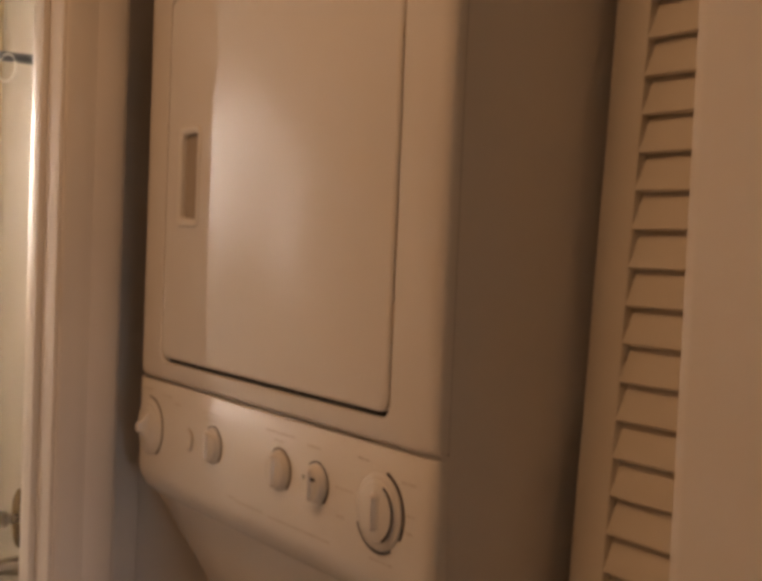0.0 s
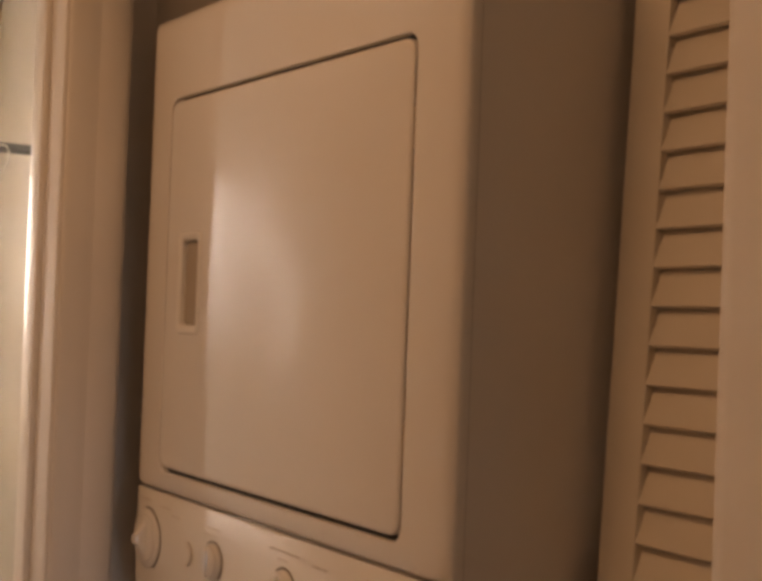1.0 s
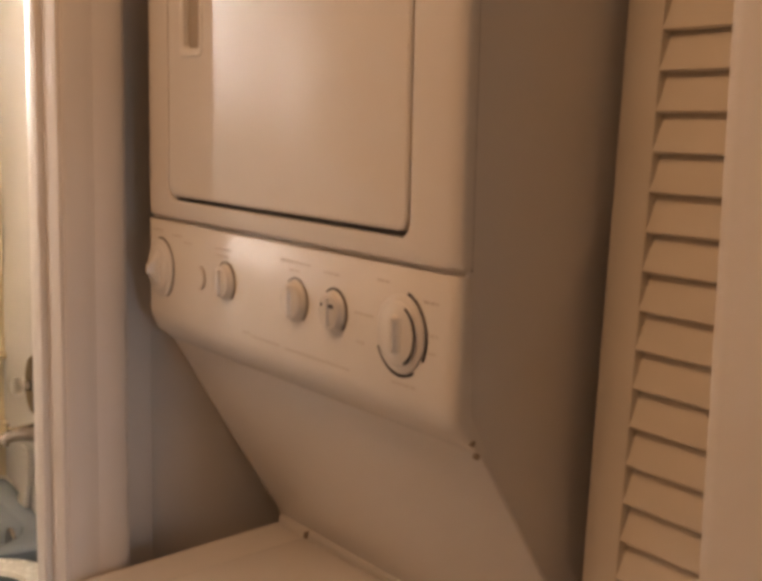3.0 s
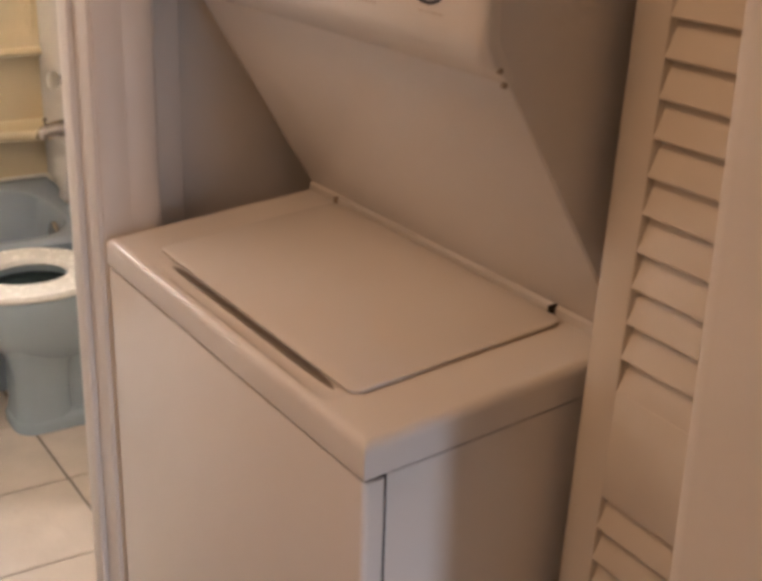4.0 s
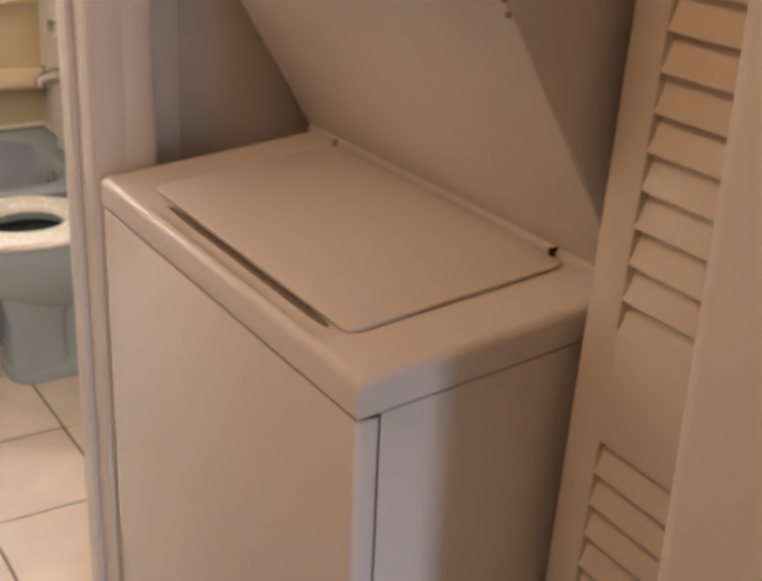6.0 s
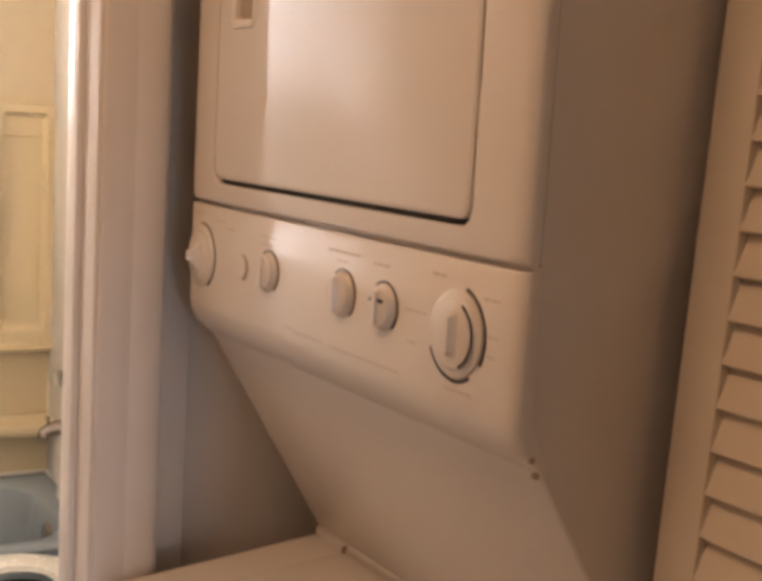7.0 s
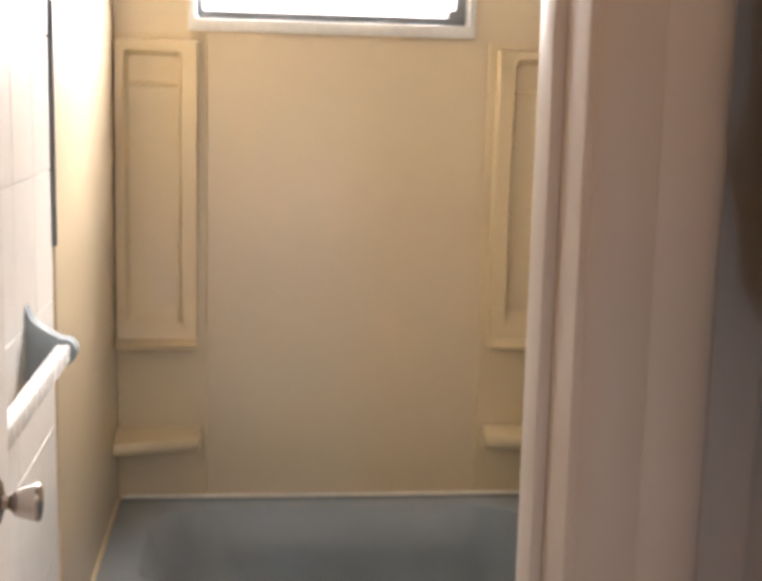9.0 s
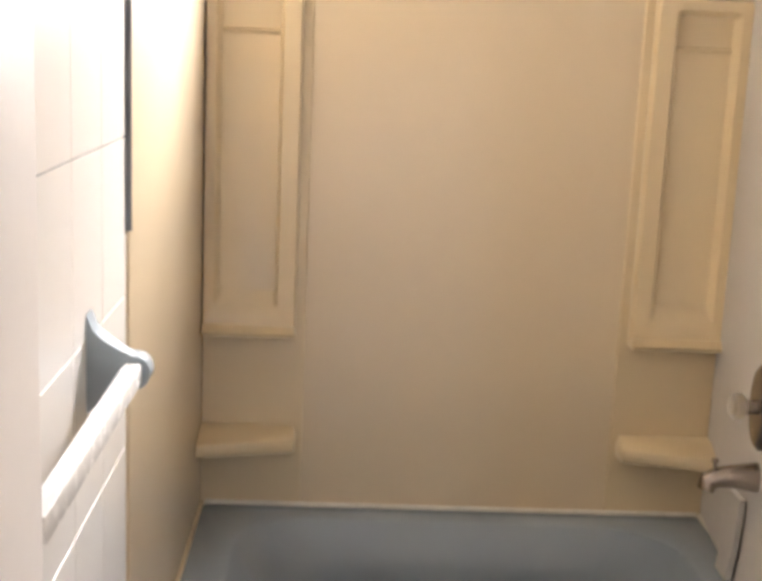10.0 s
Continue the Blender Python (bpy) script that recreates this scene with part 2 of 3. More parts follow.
# bathroom shell
bm = box(BACK - 0.10, BACK, -0.62, 0.70, 0, 1.467, 0)
box(BACK - 0.10, BACK, -0.62, 0.70, 2.02, CEIL, 0, bm=bm)
box(BACK - 0.10, BACK, -0.62, -0.325, 1.467, 2.02, 0, bm=bm)
box(BACK - 0.10, BACK, 0.318, 0.70, 1.467, 2.02, 0, bm=bm)
structure("wall_tub_back", bm, SURROUND, "glossy beige tub surround wall under a window", "wall")
structure("wall_bath_left", box(BACK, DOORWALL - 0.10, -0.62, LEFT - 0.009, 0, CEIL, 0), WALLGROUT, "bathroom wall with white tiles", "wall")
structure("wall_bath_right", box(BACK, DOORWALL - 0.10, RIGHT + 0.02, 0.70, 0, CEIL, 0), WALLPAINT, "cream painted bathroom wall", "wall")
structure("surround_panel_left", box(BACK, -1.266, LEFT - 0.009, LEFT, 0.385, CEIL, 0.003), SURROUND, "glossy beige surround panel beside the tub", "wall panel")
structure("surround_panel_right", loft([[(BACK, RIGHT - 0.001, z), (-1.40, 0.487, z), (-1.39, 0.490, z), (-1.39, RIGHT + 0.02, z), (BACK, RIGHT + 0.02, z)] for z in (0.384, CEIL)]), TAPPANEL, "off-white surround panel behind the taps", "wall panel")
structure("panel_edge_strip", box(-1.2656, -1.2625, LEFT - 0.0088, LEFT + 0.003, 1.083, CEIL, 0.001), ALUMINIUM, "grey metal strip on the surround panel edge", "trim")

# trim of the bathroom door: casing with a stepped profile, jambs
structure("trim_casing_right", loft([[(x, y, z) for x, y in ((-0.0198, 0.001), (-0.014, 0.0015), (-0.0115, 0.005), (-0.0110, 0.030), (-0.0108, 0.0377), (-0.0198, 0.0378))] for z in (0, 2.11)]), TRIMPAINT, "cream painted door casing, scuffed at the floor", "trim")
structure("door_jamb_right", box(-0.124, -0.0165, -0.004, 0.014, 0, 2.05, 0.003), TRIMPAINT, "cream painted door jamb", "trim")
structure("door_stop_right", box(-0.098, -0.062, -0.0125, -0.004, 0, 2.05, 0.002), TRIMPAINT, "cream painted door stop strip", "trim")
structure("trim_casing_left", box(-0.02, -0.006, -0.66, -0.595, 0, 2.11, 0.004), TRIMPAINT, "cream painted door casing", "trim")
structure("door_jamb_left", box(-0.125, -0.0205, -0.60, -0.582, 0, 2.05, 0.002), TRIMPAINT, "cream painted door jamb", "trim")
structure("trim_casing_top", box(-0.02, -0.006, -0.595, 0.001, 2.05, 2.11, 0.004), TRIMPAINT, "cream painted casing over the bathroom door", "trim")
structure("trim_closet_jamb", loft([[(x, y, z) for x, y in ((-0.0199, 0.0379), (-0.0108, 0.0379), (-0.0104, 0.0385), (-0.0104, 0.062), (-0.0112, 0.068), (-0.0130, 0.074), (-0.0155, 0.078), (-0.0199, 0.0798))] for z in (0, 2.29)]), TRIMPAINT, "cream painted closet jamb board with a worn edge", "trim")
structure("trim_closet_inner", loft([[(x, y, z) for x, y in ((-0.0749, 0.0802), (-0.0550, 0.0802), (-0.0550, 0.124), (-0.0565, 0.1265), (-0.0600, 0.1275), (-0.0749, 0.1275))] for z in (0, CEIL)]), TRIMPAINT, "narrow painted strip inside the closet opening", "trim")
structure("baseboard", box(DOORWALL, -0.008, -1.60, -0.66, 0, 0.09, 0.003), TRIMPAINT, "cream painted baseboard", "trim")

# window over the tub
win = tagged(new("window_1"), "white-trimmed aluminium window with bright frosted panes", "window", kind="structure")
win.matrix_world = pose(BACK, 0, 1.467)
bpy.context.view_layer.update()
part("window_frame", loft([rx(BACK - 0.02, -0.325, 0.318, 1.467, 2.02, 0.002), rx(BACK + 0.010, -0.325, 0.318, 1.458, 2.02, 0.006), rx(BACK + 0.014, -0.320, 0.313, 1.463, 2.015, 0.006),
                          rx(BACK + 0.014, -0.310, 0.303, 1.484, 2.005, 0.006), rx(BACK + 0.004, -0.308, 0.300, 1.486, 2.003, 0.006), rx(BACK - 0.06, -0.308, 0.300, 1.486, 2.003, 0.004)], closed=True), BARWHITE, win)
part("sash", loft([rx(BACK - 0.050, -0.306, 0.298, 1.488, 2.00, 0.004), rx(BACK - 0.012, -0.306, 0.298, 1.488, 2.00, 0.006),
                   rx(BACK - 0.012, -0.296, 0.278, 1.503, 1.985, 0.008), rx(BACK - 0.050, -0.296, 0.278, 1.503, 1.985, 0.006)], closed=True), ALUMINIUM, win, "dark weathered aluminium sash")
part("glazing_bar", box(BACK - 0.040, BACK - 0.022, -0.292, 0.274, 1.777, 1.783, 0.002), BARWHITE, win)
part("latch", box(BACK - 0.03, BACK - 0.006, 0.262, 0.282, 1.752, 1.765, 0.002), ALUMINIUM, win)
part("corner_key", loft([rx(BACK - 0.03, 0.258, 0.290, 1.498, 1.522, 0.008), rx(BACK - 0.006, 0.260, 0.288, 1.500, 1.520, 0.008)]), ALUMINIUM, win)
pane = part("pane", box(BACK - 0.036, BACK - 0.032, -0.296, 0.278, 1.503, 1.985, 0), GLASS, win)
pane.visible_shadow = False
structure("backdrop", box(-6.02, -6.0, -3.2, 3.2, -0.5, 3.2, 0), SKYGLOW, "overexposed bright daylight outside the window", "sky")


# ---- stacked washer and dryer ----
def stacked_machine():
    m = thing("stacked_washer_dryer", 0.30, 0.35, 0, "white enamel stacked washer and dryer in a laundry closet", "washing machine")
    part("kick_plate", box(0.02, W - 0.02, 0.03, 0.68, 0, 0.035, 0.002), DARK, m, "dark recessed base")
    part("washer_front", loft([rz(z, i, W - i, i, 0.0240, 0.006) for z, i in ((0.03, 0.002), (0.034, 0), (0.8575, 0), (0.8600, 0.0015))]), ENAMEL, m)
    part("washer_cabinet", prism([(0.0250, 0.03), (0.70, 0.03), (0.70, 0.8885), (0.30, 0.8885), (0.0250, 0.8629)], 0.002, W - 0.002, 0.002), ENAMEL, m)
    part("cabinet_seam", box(0.0035, W - 0.0035, 0.0035, 0.05, 0.04, 0.8650, 0), DARK, m)
    part("side_seam", prism([(0.03, 0.80), (0.70, 0.80), (0.70, 0.8935), (0.30, 0.8935), (0.03, 0.8685)], 0.005, W - 0.0032, 0), DARK, m)
    # top with a finger trough before the lid
    def height(x, y):
        z = 0.8985 + 0.093 * y
        u, v = (x - 0.315) / 0.208, (y - 0.0255) / 0.0130
        if abs(u) < 1 and abs(v) < 1.25:
            z -= 0.007 * max(0, 1 - u ** 8) * max(0, 1 - (v / 1.25) ** 2) ** 0.7
        e = min(x + 0.002, W + 0.002 - x, y + 0.0005)
        if e < 0.010:
            z -= 0.010 - math.sqrt(max(0, 0.010 ** 2 - (0.010 - e) ** 2))
        return z
    def spread(a, b, n, lead):
        return [a, a + lead * 0.12, a + lead * 0.4, a + lead * 0.7] + [a + lead + (b - a - 2 * lead) * i / n for i in range(n + 1)] + [b - lead * 0.7, b - lead * 0.4, b - lead * 0.12, b]
    xs = spread(-0.002, W + 0.002, 120, 0.010)
    ys = spread(-0.0005, 0.30, 110, 0.010)[:-4] + [0.30]
    bm = bmesh.new()
    grid = [[bm.verts.new((x, y, height(x, y))) for x in xs] for y in ys]
    for a, b in zip(grid, grid[1:]):
        for i in range(len(xs) - 1):
            bm.faces.new((a[i], a[i + 1], b[i + 1], b[i]))
    rim = [v for v in grid[0]] + [r[-1] for r in grid[1:]] + [v for v in grid[-1][-2::-1]] + [r[0] for r in grid[-2:0:-1]]
    low = [bm.verts.new((v.co.x, v.co.y, 0.8645 + 0.093 * v.co.y)) for v in rim]
    for i in range(len(rim)):
        j = (i + 1) % len(rim)
        bm.faces.new((rim[i], low[i], low[j], rim[j]))
    bm.faces.new(low)
    part("washer_top", bm, ENAMEL, m)
    part("top_rear", box(-0.001, W + 0.001, 0.2995, 0.70, 0.8925, 0.9262, 0.002), ENAMEL, m)
    # lid
    def sloped(loop_z):
        return [(x, y, z + 0.093 * y) for x, y, z in loop_z]
    lid = part("lid", loft([sloped(rz(0.8995, 0.0845, 0.5305, 0.0345, 0.274, 0.012)), sloped(rz(0.9030, 0.0835, 0.5315, 0.033, 0.275, 0.013)),
                            sloped(rz(0.9048, 0.0865, 0.5285, 0.036, 0.272, 0.012))]), ENAMEL, m, "wide flat washer lid, closed")
    part("lid_gap", loft([sloped(rz(z, 0.095, 0.5318, 0.0380, 0.2752, 0.013)) for z in (0.897, 0.8991)]), POCKET, m)
    # brown filler stands in for the shade under the lid's front edge
    part("finger_slot_shade", loft([sloped(rz(0.888, 0.112, 0.518, 0.0300, 0.0420, 0.004)), sloped(rz(0.8947, 0.112, 0.518, 0.0306, 0.0420, 0.004))]), OUTLINE, m, "brown strip for the shade in the finger slot under the lid's front edge")
    part("hinge_strip", loft([sloped(rz(0.899, 0.004, W - 0.004, 0.279, 0.296, 0.004)), sloped(rz(0.907, 0.004, W - 0.004, 0.280, 0.296, 0.004)), sloped(rz(0.910, 0.006, W - 0.006, 0.284, 0.296, 0.003))]), PLASTIC, m)
    part("hinge", box(0.0805, 0.0825, 0.274, 0.283, 0.920, 0.9345, 0.0005), POCKET, m)
    part("hinge", box(0.5085, 0.5115, 0.272, 0.284, 0.920, 0.9370, 0.0005), DARK, m)
    # dryer body with the slope under the panel
    part("dryer_cabinet", prism([(0.1085, 1.886), (0.1085, 1.216), (0.131, 1.186), (0.290, 0.927), (0.70, 0.927), (0.70, 1.886)], 0.002, W - 0.002, 0.003), ENAMEL, m)
    d = Vector((0, 0.290 - 0.131, 0.927 - 1.186)).normalized()
    n = Vector((0, d.z, -d.y))
    o = Vector((0, 0.131, 1.186))
    run = [[tuple(o + d * s + n * h + Vector((x, 0, 0))) for x, s in rr2(0.004, W - 0.004, -0.006, 0.302, 0.004)] for h in (-0.004, 0.0004, 0.001)]
    run[-1] = [tuple(o + d * s + n * 0.001 + Vector((x, 0, 0))) for x, s in rr2(0.006, W - 0.006, -0.005, 0.300, 0.004)]
    part("sloped_panel", loft(run), ENAMEL, m, "smooth sloping panel below the controls")
    # control panel
    section = [(0.113, 1.3365), (0.0992, 1.3365), (0.0980, 1.335), (0.0980, 1.228), (0.0995, 1.219), (0.1070, 1.203), (0.1290, 1.187), (0.134, 1.190), (0.116, 1.222)]
    ends = ((0.0, 0.0085), (0.0015, 0.0055), (0.005, 0.0028), (0.010, 0.0010), (0.018, 0.0))
    across = [(x, back) for x, back in ends] + [(W - x, back) for x, back in ends[::-1]]
    cp = part("control_panel", loft([[(x, y + (back if 0 < i < 6 else 0), z) for i, (y, z) in enumerate(section)] for x, back in across]), PLASTIC, m, "white control panel with five dials")
    # dryer fascia and door
    z0, z1 = 1.3405, 1.890
    part("dryer_fascia", loft([ry(0.1130, 0, W, z0, z1, 0.004), ry(0.1050, 0.0002, W - 0.0004, z0, z1, 0.004), ry(0.1020, 0.0030, W - 0.0030, z0 + 0.0004, z1 - 0.003, 0.008), ry(0.0992, 0.0085, W - 0.0085, z0 + 0.001, z1 - 0.009, 0.010), ry(0.0977, 0.0160, W - 0.0160, z0 + 0.002, z1 - 0.016, 0.012), ry(0.0972, 0.0240, W - 0.0240, z0 + 0.003, z1 - 0.022, 0.014),
                               ry(0.0972, 0.065, 0.541, 1.361, 1.792, 0.016), ry(0.0985, 0.0655, 0.5405, 1.3615, 1.7915, 0.016), ry(0.1065, 0.0655, 0.5405, 1.3615, 1.7915, 0.016)], closed=True), ENAMEL, m)
    part("side_seam", box(W - 0.0030, W - 0.0013, 0.1131, 0.1144, 1.3405, 1.885, 0), OUTLINE, m, "fine dark seam behind the fascia")
    part("door_gap", box(0.05, 0.56, 0.1055, 0.1075, 1.35, 1.80, 0), DARK, m)
    door = part("dryer_door", loft([ry(0.1050, 0.0665, 0.536, 1.367, 1.787, 0.014), ry(0.0985, 0.0665, 0.536, 1.367, 1.787, 0.014), ry(0.0968, 0.0685, 0.534, 1.369, 1.785, 0.013), ry(0.0966, 0.072, 0.531, 1.372, 1.782, 0.012),
                                    ry(0.0966, 0.108, 0.150, 1.529, 1.629, 0.006), ry(0.1035, 0.111, 0.147, 1.532, 1.626, 0.005)], cap1=True), ENAMEL, m, "plain white dryer door, closed")
    part("handle_lip", loft([ry(0.0968, 0.100, 0.157, 1.521, 1.637, 0.009), ry(0.0945, 0.102, 0.155, 1.523, 1.635, 0.008), ry(0.0945, 0.106, 0.151, 1.528, 1.630, 0.006), ry(0.0968, 0.109, 0.149, 1.531, 1.627, 0.005)], closed=True), PLASTIC, door, "raised rim of the door pull")
    # brown plate puts the recess's shade into its colour
    part("handle_pocket", loft([ry(0.1036, 0.1105, 0.1475, 1.5315, 1.6265, 0.005), ry(0.1005, 0.1115, 0.1465, 1.5325, 1.6255, 0.005)]), POCKET, door, "recessed door pull, its shade coloured brown")
    for z in (1.445, 1.710):
        part("door_hinge", box(0.5362, 0.5400, 0.0985, 0.1040, z - 0.018, z + 0.018, 0.0006), POCKET, m, "small hinge in the door gap")
    # dials
    for x, r in ((0.042, 0.034), (0.530, 0.034)):
        dial = part("dial", turned([(r, 0.0985), (r, 0.0965), (r * 0.95, 0.0954), (r * 0.83, 0.0950), (r * 0.80, 0.0936), (r * 0.74, 0.0928), (r * 0.3, 0.0925)], 40, "y", (x, 0, 1.280), True, True), PLASTIC, cp, "round timer dial")
        tall = 0.0135 if x < 0.3 else 0.0060
        part("dial_grip", loft([ry(0.0930 - tall * h, x - w, x + w, 1.280 - r * k, 1.280 + r * k, w * 0.85) for h, w, k in ((0, 0.009, 0.66), (0.22, 0.0055, 0.50), (0.6, 0.0040, 0.26 if x < 0.3 else 0.46), (1, 0.0030, 0.15 if x < 0.3 else 0.42))]), PLASTIC, dial)
        if x > 0.3:
            part("dial_scale", arc_band(x, 1.280, r + 0.0015, r + 0.0042, 74, -30, 0.0972, 0.0980), BLACK, dial, "black arc around the dial")
            part("dial_scale", arc_band(x, 1.280, r + 0.0010, r + 0.0034, 205, 302, 0.0972, 0.0980), BLACK, dial, "black arc around the dial")
            part("dial_groove", arc_band(x, 1.280, r * 0.74, r * 0.81, 62, -62, 0.0922, 0.0934), BLACK, dial, "dark groove round the dial's cap")
        else:
            part("dial_scale", arc_band(x, 1.280, r + 0.0010, r + 0.0026, 100, -60, 0.0972, 0.0980), OUTLINE, dial, "thin grey line around the dial")
    for x, r in ((0.208, 0.0195), (0.355, 0.0205), (0.425, 0.0195)):
        k = part("knob", turned([(r, 0.0985), (r, 0.0962), (r * 0.9, 0.0945), (r * 0.84, 0.0905), (r * 0.70, 0.0892)], 32, "y", (x, 0, 1.284)), PLASTIC, cp, "small white selector knob")
        part("knob_grip", loft([ry(0.0896, x - 0.004, x + 0.004, 1.284 - r * 0.78, 1.284 + r * 0.78, 0.003), ry(0.0862, x - 0.003, x + 0.003, 1.284 - r * 0.70, 1.284 + r * 0.70, 0.002)]), PLASTIC, k)
        part("knob_line", arc_band(x, 1.284, r + 0.0006, r + 0.0022, 130, -50, 0.0972, 0.0980), BLACK if x > 0.4 else OUTLINE, k, "thin dark line round the knob")
    part("knob_pointer", box(0.416, 0.436, 0.0880, 0.0890, 1.2885, 1.2915, 0), BLACK, cp)
    part("indicator", arc_band(0.146, 1.281, 0.010, 0.0135, 80, -80, 0.0955, 0.0982), PRINT, cp, "small half-round indicator")
    # lettering too small to read
    rng = random.Random(4)
    for x0, x1, z in ((0.020, 0.050, 1.325), (0.075, 0.098, 1.322), (0.105, 0.128, 1.316), (0.184, 0.222, 1.318), (0.186, 0.214, 1.3105), (0.326, 0.382, 1.321), (0.342, 0.362, 1.313), (0.406, 0.432, 1.318),
                      (0.458, 0.488, 1.288), (0.494, 0.512, 1.322), (0.562, 0.582, 1.312), (0.570, 0.582, 1.285), (0.570, 0.582, 1.270), (0.518, 0.553, 1.2365), (0.462, 0.476, 1.262),
                      (0.247, 0.262, 1.2365), (0.266, 0.323, 1.2345), (0.336, 0.451, 1.2335)):
        x = x0
        while x < x1 - 0.002:
            w = rng.uniform(0.004, 0.010)
            part("lettering", box(x, min(x + w, x1), 0.0976, 0.0984, z - 0.0011, z + 0.0011, 0), PRINT, cp)
            x += w + 0.0022
    for y, z in ((0.124, 1.187), (0.119, 1.199)):
        part("screw", turned([(0.0026, W - 0.003), (0.0026, W + 0.0004), (0.0014, W + 0.0010)], 12, "x", (0, y, z)), POCKET, m, "small metal screw")


stacked_machine()


# ---- folded louvred closet door ----
def louvre_door():
    """One leaf, hanging a little out of plumb: its foot swings out from the opening."""
    ob = thing("louvred_bifold_door", 0.66, 0.17, 0, "cream painted louvred bifold door leaf, hanging out of plumb", "door")
    lean = radians(3.1)
    place = Matrix.Translation((0.6649, 0.2255, 1.0)) @ pose(0, 0, 0, 0, 0, -2.5) @ Matrix.Rotation(-lean, 4, "X") @ Matrix.Rotation(radians(-0.5), 4, "Y")
    t, stile, wide = 0.028, 0.0426, 0.215
    top, bottom = 1.26, -0.975
    for a, b in ((-stile, 0.0), (wide, wide + stile)):
        part("stile", box(a, b, 0, t, bottom, top, 0.003), DOORPAINT, ob, at=place)
    for z0, z1 in ((bottom, -0.86), (-0.1800, -0.0802), (1.18, top)):
        part("rail", box(-0.0004, wide + 0.0004, 0.0003, t - 0.0003, z0, z1, 0.0004), DOORPAINT, ob, at=place)
    pitch = 0.0325
    bm = box(-0.002, wide + 0.002, -0.0030, 0.0030, -0.0215, 0.0215, 0.0016, 2)
    bmesh.ops.rotate(bm, verts=bm.verts, cent=(0, 0, 0), matrix=Matrix.Rotation(radians(-17), 3, "X"))
    me = mesh_of("slat", bm, DOORPAINT)
    rows = [-0.0479 + 0.0185 + k * pitch for k in range(-1, 37)] + [-0.2146 + 0.0185 - k * pitch for k in range(-1, 20)]
    for z in rows:
        s = new("slat", me)
        s.matrix_world = place @ Matrix.Translation((0, 0.0095, z))
        s.parent = ob
        s.matrix_parent_inverse = ob.matrix_world.inverted()


louvre_door()


# ---- bathroom ----
def bathtub():
    t = thing("bathtub", -1.76, 0.03, 0, "blue-grey enamelled bathtub with rounded corners", "bathtub")
    x0, x1, y0, y1 = BACK + 0.004, -1.49, LEFT + 0.003, RIGHT - 0.003
    zr = 0.381
    part("shell", loft([rz(0.0, x0, x1 - 0.01, y0, y1, 0.004), rz(zr - 0.03, x0, x1 - 0.01, y0, y1, 0.006), rz(zr - 0.026, x0, x1, y0, y1, 0.008), rz(zr - 0.006, x0, x1, y0, y1, 0.010), rz(zr, x0 + 0.006, x1 - 0.006, y0 + 0.006, y1 - 0.006, 0.012),
                        rz(zr, x0 + 0.055, x1 - 0.060, y0 + 0.075, y1 - 0.075, 0.13), rz(zr - 0.008, x0 + 0.063, x1 - 0.073, y0 + 0.085, y1 - 0.083, 0.14), rz(zr - 0.12, x0 + 0.085, x1 - 0.09, y0 + 0.13, y1 - 0.10, 0.14),
                        rz(zr - 0.28, x0 + 0.12, x1 - 0.12, y0 + 0.22, y1 - 0.13, 0.15), rz(zr - 0.315, x0 + 0.17, x1 - 0.17, y0 + 0.28, y1 - 0.18, 0.12)]), TUBBLUE, t)
    part("overflow_plate", turned([(0.034, RIGHT - 0.098), (0.034, RIGHT - 0.106), (0.028, RIGHT - 0.110)], 24, "y", (-1.74, 0, 0.318)), CHROME, t, "round metal overflow plate")
    part("caulk", tube([(BACK + 0.006, LEFT + 0.01, 0.384), (BACK + 0.006, 0.03, 0.3835), (BACK + 0.006, RIGHT - 0.01, 0.384)], 0.006, 8), CAULK, t, "white caulk line at the wall")
    part("caulk", tube([(BACK + 0.006, LEFT + 0.003, 0.3825), (-1.495, LEFT + 0.003, 0.3825)], 0.0045, 8), SURROUND, t, "beige caulk line at the wall")
    part("caulk", tube([(BACK + 0.01, RIGHT - 0.004, 0.384), (-1.50, RIGHT - 0.004, 0.384)], 0.006, 8), CAULK, t, "white caulk line at the wall")


bathtub()


